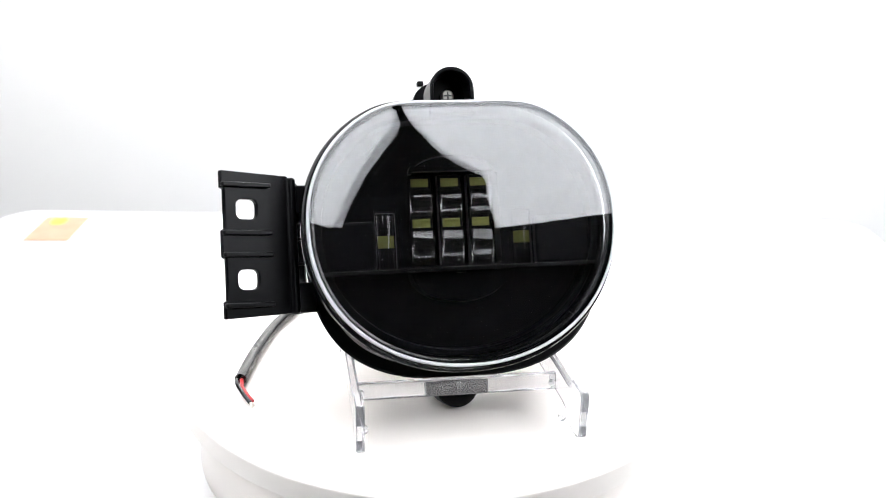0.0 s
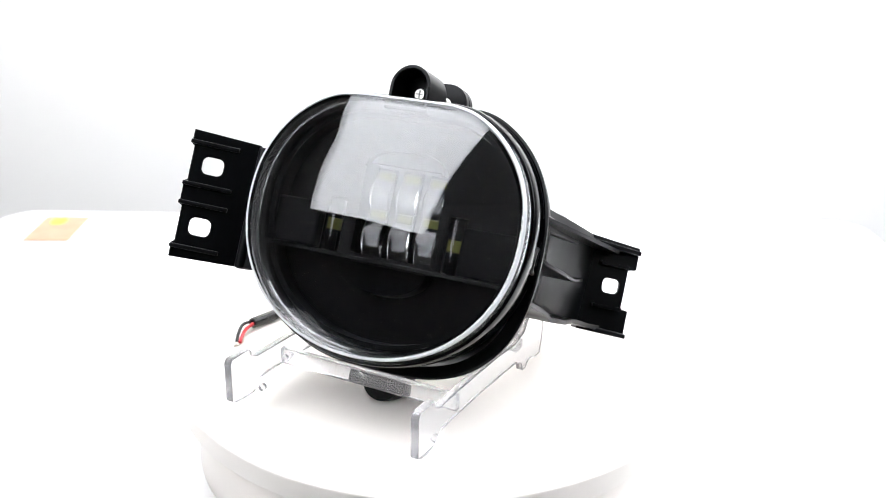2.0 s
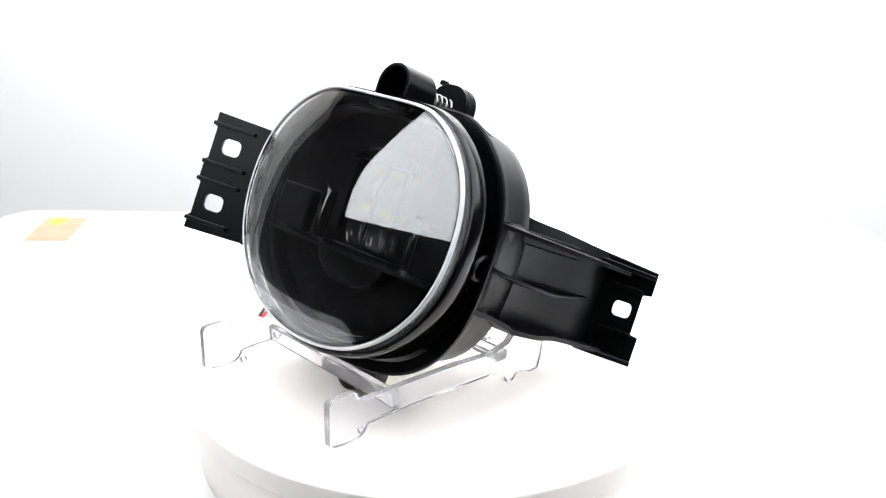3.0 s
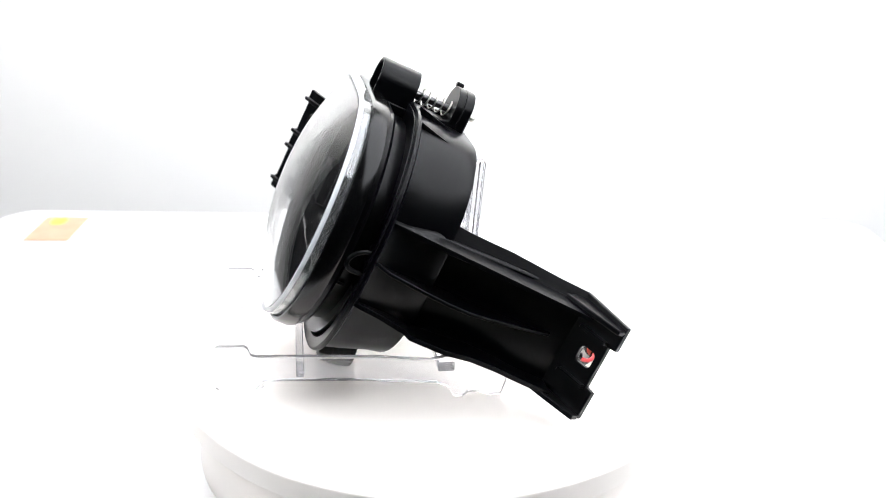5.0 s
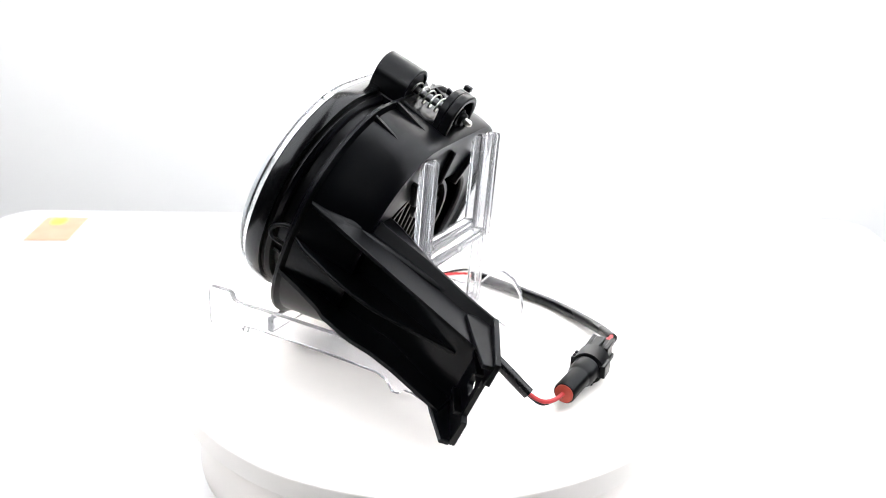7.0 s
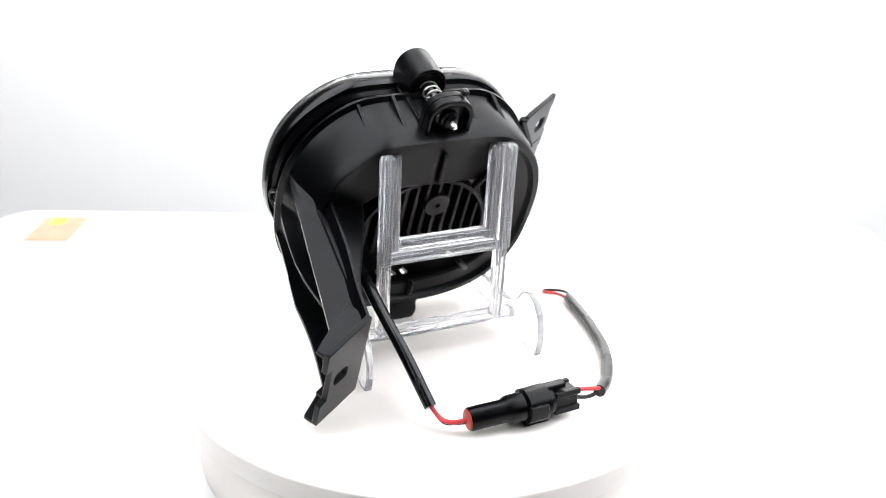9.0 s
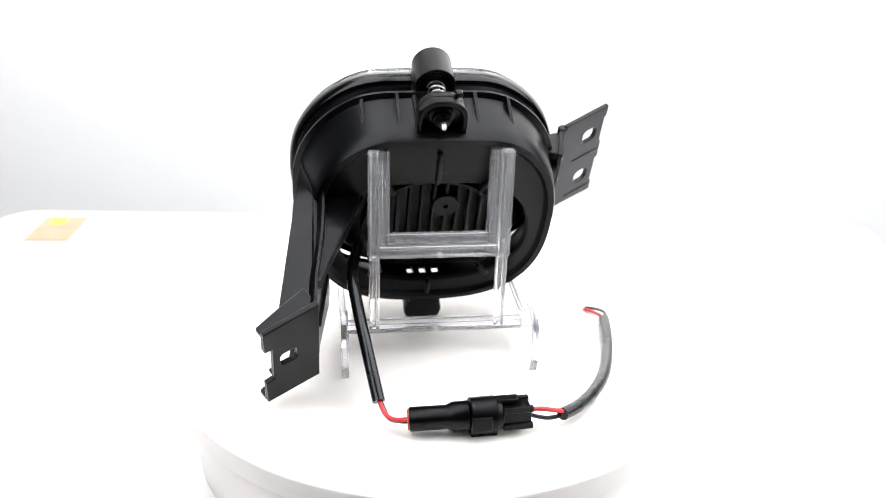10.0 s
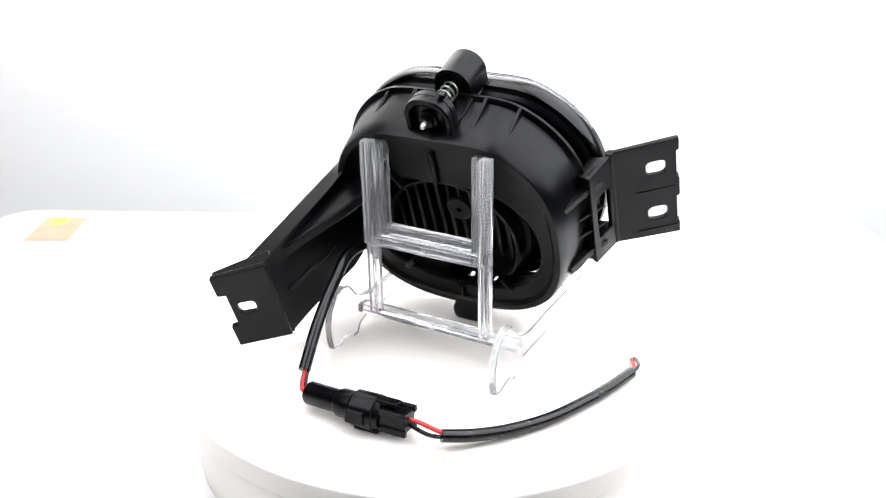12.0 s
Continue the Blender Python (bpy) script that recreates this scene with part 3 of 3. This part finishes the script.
    wall = [(0, 11), (19, 8.5), (19, -42), (0, -42.5)]
    at_wall = lambda u, v, w: (-67.2 + u * 0.26 - w * 0.96, -46.6 + u * 0.96 + w * 0.26, v)
    P("bracket_wall", plate(wall, [round_rect(10, -17.5, 10.5, 24, 1.5)], 2.4, lambda u, v, w: at_wall(u, v, w - 1.6)), PLASTIC, parent=bracket, bevel=0.4)
    for v in (7, -40):
        P("bracket_web", plate([(-66, -46), (-58, -44), (-56, -30), (-63, -29)], [], 11 if v > 0 else 12, lambda x, y, w, q=v: (x, y, (q + 1.5 - w) if q > 0 else (q - 2 + w))), PLASTIC, parent=bracket, bevel=0.6)
    for v, thick, tip in ((2.5, 3.2, -13), (-11.5, 1.2, -19), (-21.5, 1.2, -19), (-33, 3.2, -13)):
        P("rib", plate([(-66.4, -36), (-61.8, -28.2), (-56.6, tip), (-54, tip), (-55, -36)], [], thick, lambda x, y, w, q=v: (x, y, q - w)), PLASTIC, parent=bracket, bevel=0.3)

    # lead out of the back, ending in a plug that lies on the disc
    start = LAMP @ Vector((0.034, -0.011, -0.030)) * 1000
    lead = part("cable", sweep(spline([start, (36.6, 17, 47), (32.5, 33, 38), (26.5, 50, 25.5), (19.9, 65.8, 9.6)], 12), 2.65, 18), RUBBER, lamp, "black round cable")
    part("wire", sweep(spline([(20.3, 64.5, 10.4), (16.6, 70.3, 6.2), (12, 74.2, 6.2), (5, 75.6, 8)], 8), 0.95, 10), RED, lead, "thin red wire")
    part("wire", sweep(spline([(19.3, 64.5, 9.0), (15.6, 69.6, 4.4), (11, 73, 5.0), (5, 75.0, 6.2)], 8), 0.9, 10), RUBBER, lead, "thin black wire")
    a, b = Vector((6.7, 75.5, 7.4)), Vector((-12.4, 73.2, 8.4))
    axis = (b - a).normalized()
    along = lambda s: a + axis * s
    plug = part("plug", sweep([along(s) for s in (0, 0.6, 15, 16, 17.5, 24, 24.4)], [4.6, 5.0, 4.9, 5.3, 6.0, 6.1, 5.0], 28), PLASTIC, lead, "black round plug body")
    part("seal", sweep([along(s) for s in (-0.7, -0.5, 0.4)], [3.8, 4.2, 4.2], 24), SEAL, plug, "red rubber seal")
    return lamp


def pigtail():
    p = empty("pigtail_lead", "short black cable with mating socket, stripped red and black wire ends", "cable")
    a, b = Vector((-17.4, 72.6, 8.4)), Vector((-43.2, 67.0, 8.6))
    axis = (b - a).normalized()
    along = lambda s: a + axis * s
    side = axis.cross(Vector((0, 0, 1))).normalized()
    top = side.cross(axis)
    sock = part("socket", sweep([along(s) for s in (0, 0.4, 10.5, 11, 13, 13.4)], [6.8, 7.5, 7.6, 6.8, 6.2, 5.4], 28), PLASTIC, p, "black ribbed socket body")
    def lump(name, s0, s1, w0, w1, h0, h1):
        bm = bmesh.new()
        ring = lambda s: [along(s) + side * w + top * h for w, h in ((w0, h0), (w1, h0), (w1, h1), (w0, h1))]
        part(name, loft([ring(s0), ring(s1)], cap_start=True, cap_end=True, bm=bm), PLASTIC, sock, bevel=0.4)
    lump("latch", 0.5, 11.5, -3.0, 3.0, -8.3, -6.0)
    lump("core", 13.2, 25.0, -4.4, 4.4, -4.2, 4.2)
    for w0, h0 in ((-5.4, 2.4), (3.2, 2.4), (-5.4, -5), (3.2, -5)):
        lump("prong", 13.3, 25.6, w0, w0 + 2.2, h0, h0 + 2.6)
    lump("latch", -0.5, 8, 5.6, 8.4, -3, 3)
    for s0 in (1.5, 4.5, 7.5):
        lump("grip", s0, s0 + 1.6, -8.3, -6.4, -3.6, 3.6)
    lump("clip", 9.5, 20, -2.2, 2.2, 5.2, 7.4)
    part("wire", sweep(spline([b - axis * 1.5 + top * 1.0, (-47.5, 66.6, 9.6), (-52, 65.6, 8.6), (-57.5, 63.5, 7.2)], 8), 0.95, 10), RED, p, "thin red wire")
    part("wire", sweep(spline([b - axis * 1.5 - top * 1.4, (-47.5, 66, 5.2), (-52, 64.6, 4.6), (-57.5, 63, 5.6)], 8), 0.9, 10), RUBBER, p, "thin black wire")
    part("cable", sweep(spline([(-55.9, 64.7, 6.4), (-63.4, 54.8, 5.0), (-71.5, 39.5, 3.6), (-78.4, 20, 3.0), (-82.2, -2, 2.8), (-84.0, -20, 2.9), (-84.7, -37.4, 3.2)], 10), 2.65, 18), RUBBER, p, "black round cable")
    part("wire", sweep(spline([(-85.6, -36, 3.6), (-85.2, -43, 4.4), (-81.5, -49.5, 3.2), (-77.3, -54.6, 1.4)], 8), 0.85, 10), RUBBER, p, "thin black wire")
    part("wire", sweep(spline([(-84.4, -36, 3.0), (-83.0, -43, 2.8), (-79.6, -49, 2.0), (-76.6, -53, 1.2)], 8), 0.85, 10), RED, p, "thin red wire")
    for q in ((-76.2, -57.2, 0.8), (-75.4, -55.4, 0.7)):
        part("strands", sweep(spline([(-77.4, -54.2, 1.4), q], 4), [0.6, 0.6, 0.6, 0.55, 0.3], 8), COPPER, p, "bare twisted wire strands")
    return p


room()
table()
card()
for side, edge in ((-1, ((-32, -30), (520, -40), (415, 330), (430, 1000), (186, 1000), (2, 620), (-32, 535), (-40, 430), (-37, 290))), (1, ((12, -25), (1000, -90), (1380, -110), (1380, 1000), (196, 1000), (30, 630), (8, 520), (4, 300)))):
    across, rise = Vector((0.825 * side, 0.564, 0)), Vector((-0.417 * side, 0.611, 0.673))
    if side > 0:
        across = -across
    turn = Matrix((across, rise.cross(across), rise)).transposed().to_4x4()
    softbox(Matrix.Translation((0.265 * side, -0.45, 0.32)) @ turn.to_quaternion().to_matrix().to_4x4(), edge, -side)
# Unseen panel, added overhead and tilted back to brighten the white wall.
wall_fill = empty("wall_fill_light", "unseen white light panel added to brighten the back wall", "ceiling light", m=pose(0, 0.72, 1.4, 58))
part("frame", plate(round_rect(0, 0, 1640, 360, 10), [round_rect(0, 0, 1600, 320, 4)], 20, lambda u, v, w: (u, v, w)), METAL_LEG, wall_fill)
part("diffuser", block(-799, 799, -159, 159, 4, 10), LIGHT_PANEL, wall_fill, "glowing white diffuser", smooth=False)
part("housing", block(-815, 815, -175, 175, 21, 60), METAL_LEG, wall_fill, "grey steel housing", bevel=3)
for x in (-600, 600):
    part("hanger", sweep([(x, 720, 1440), (x, 720, 1812)], 6, 10), METAL_LEG, wall_fill, m=pose(0, 0.72, 1.4, 58).inverted())
table_turn, disc_part = turntable()
stand_thing = display_stand()
lamp_thing = fog_lamp()
lead_thing = pigtail()


def motions():
    """The turntable turns evenly clockwise with all that stands on it."""
    times = [0.25 * k for k in range(49)]
    spin = lambda t: pose(0, 0, 0, 0, 0, -18.1746 * t)
    for thing in (disc_part, stand_thing, lamp_thing, lead_thing):
        walk(thing, [(t, spin(t)) for t in times])


motions()
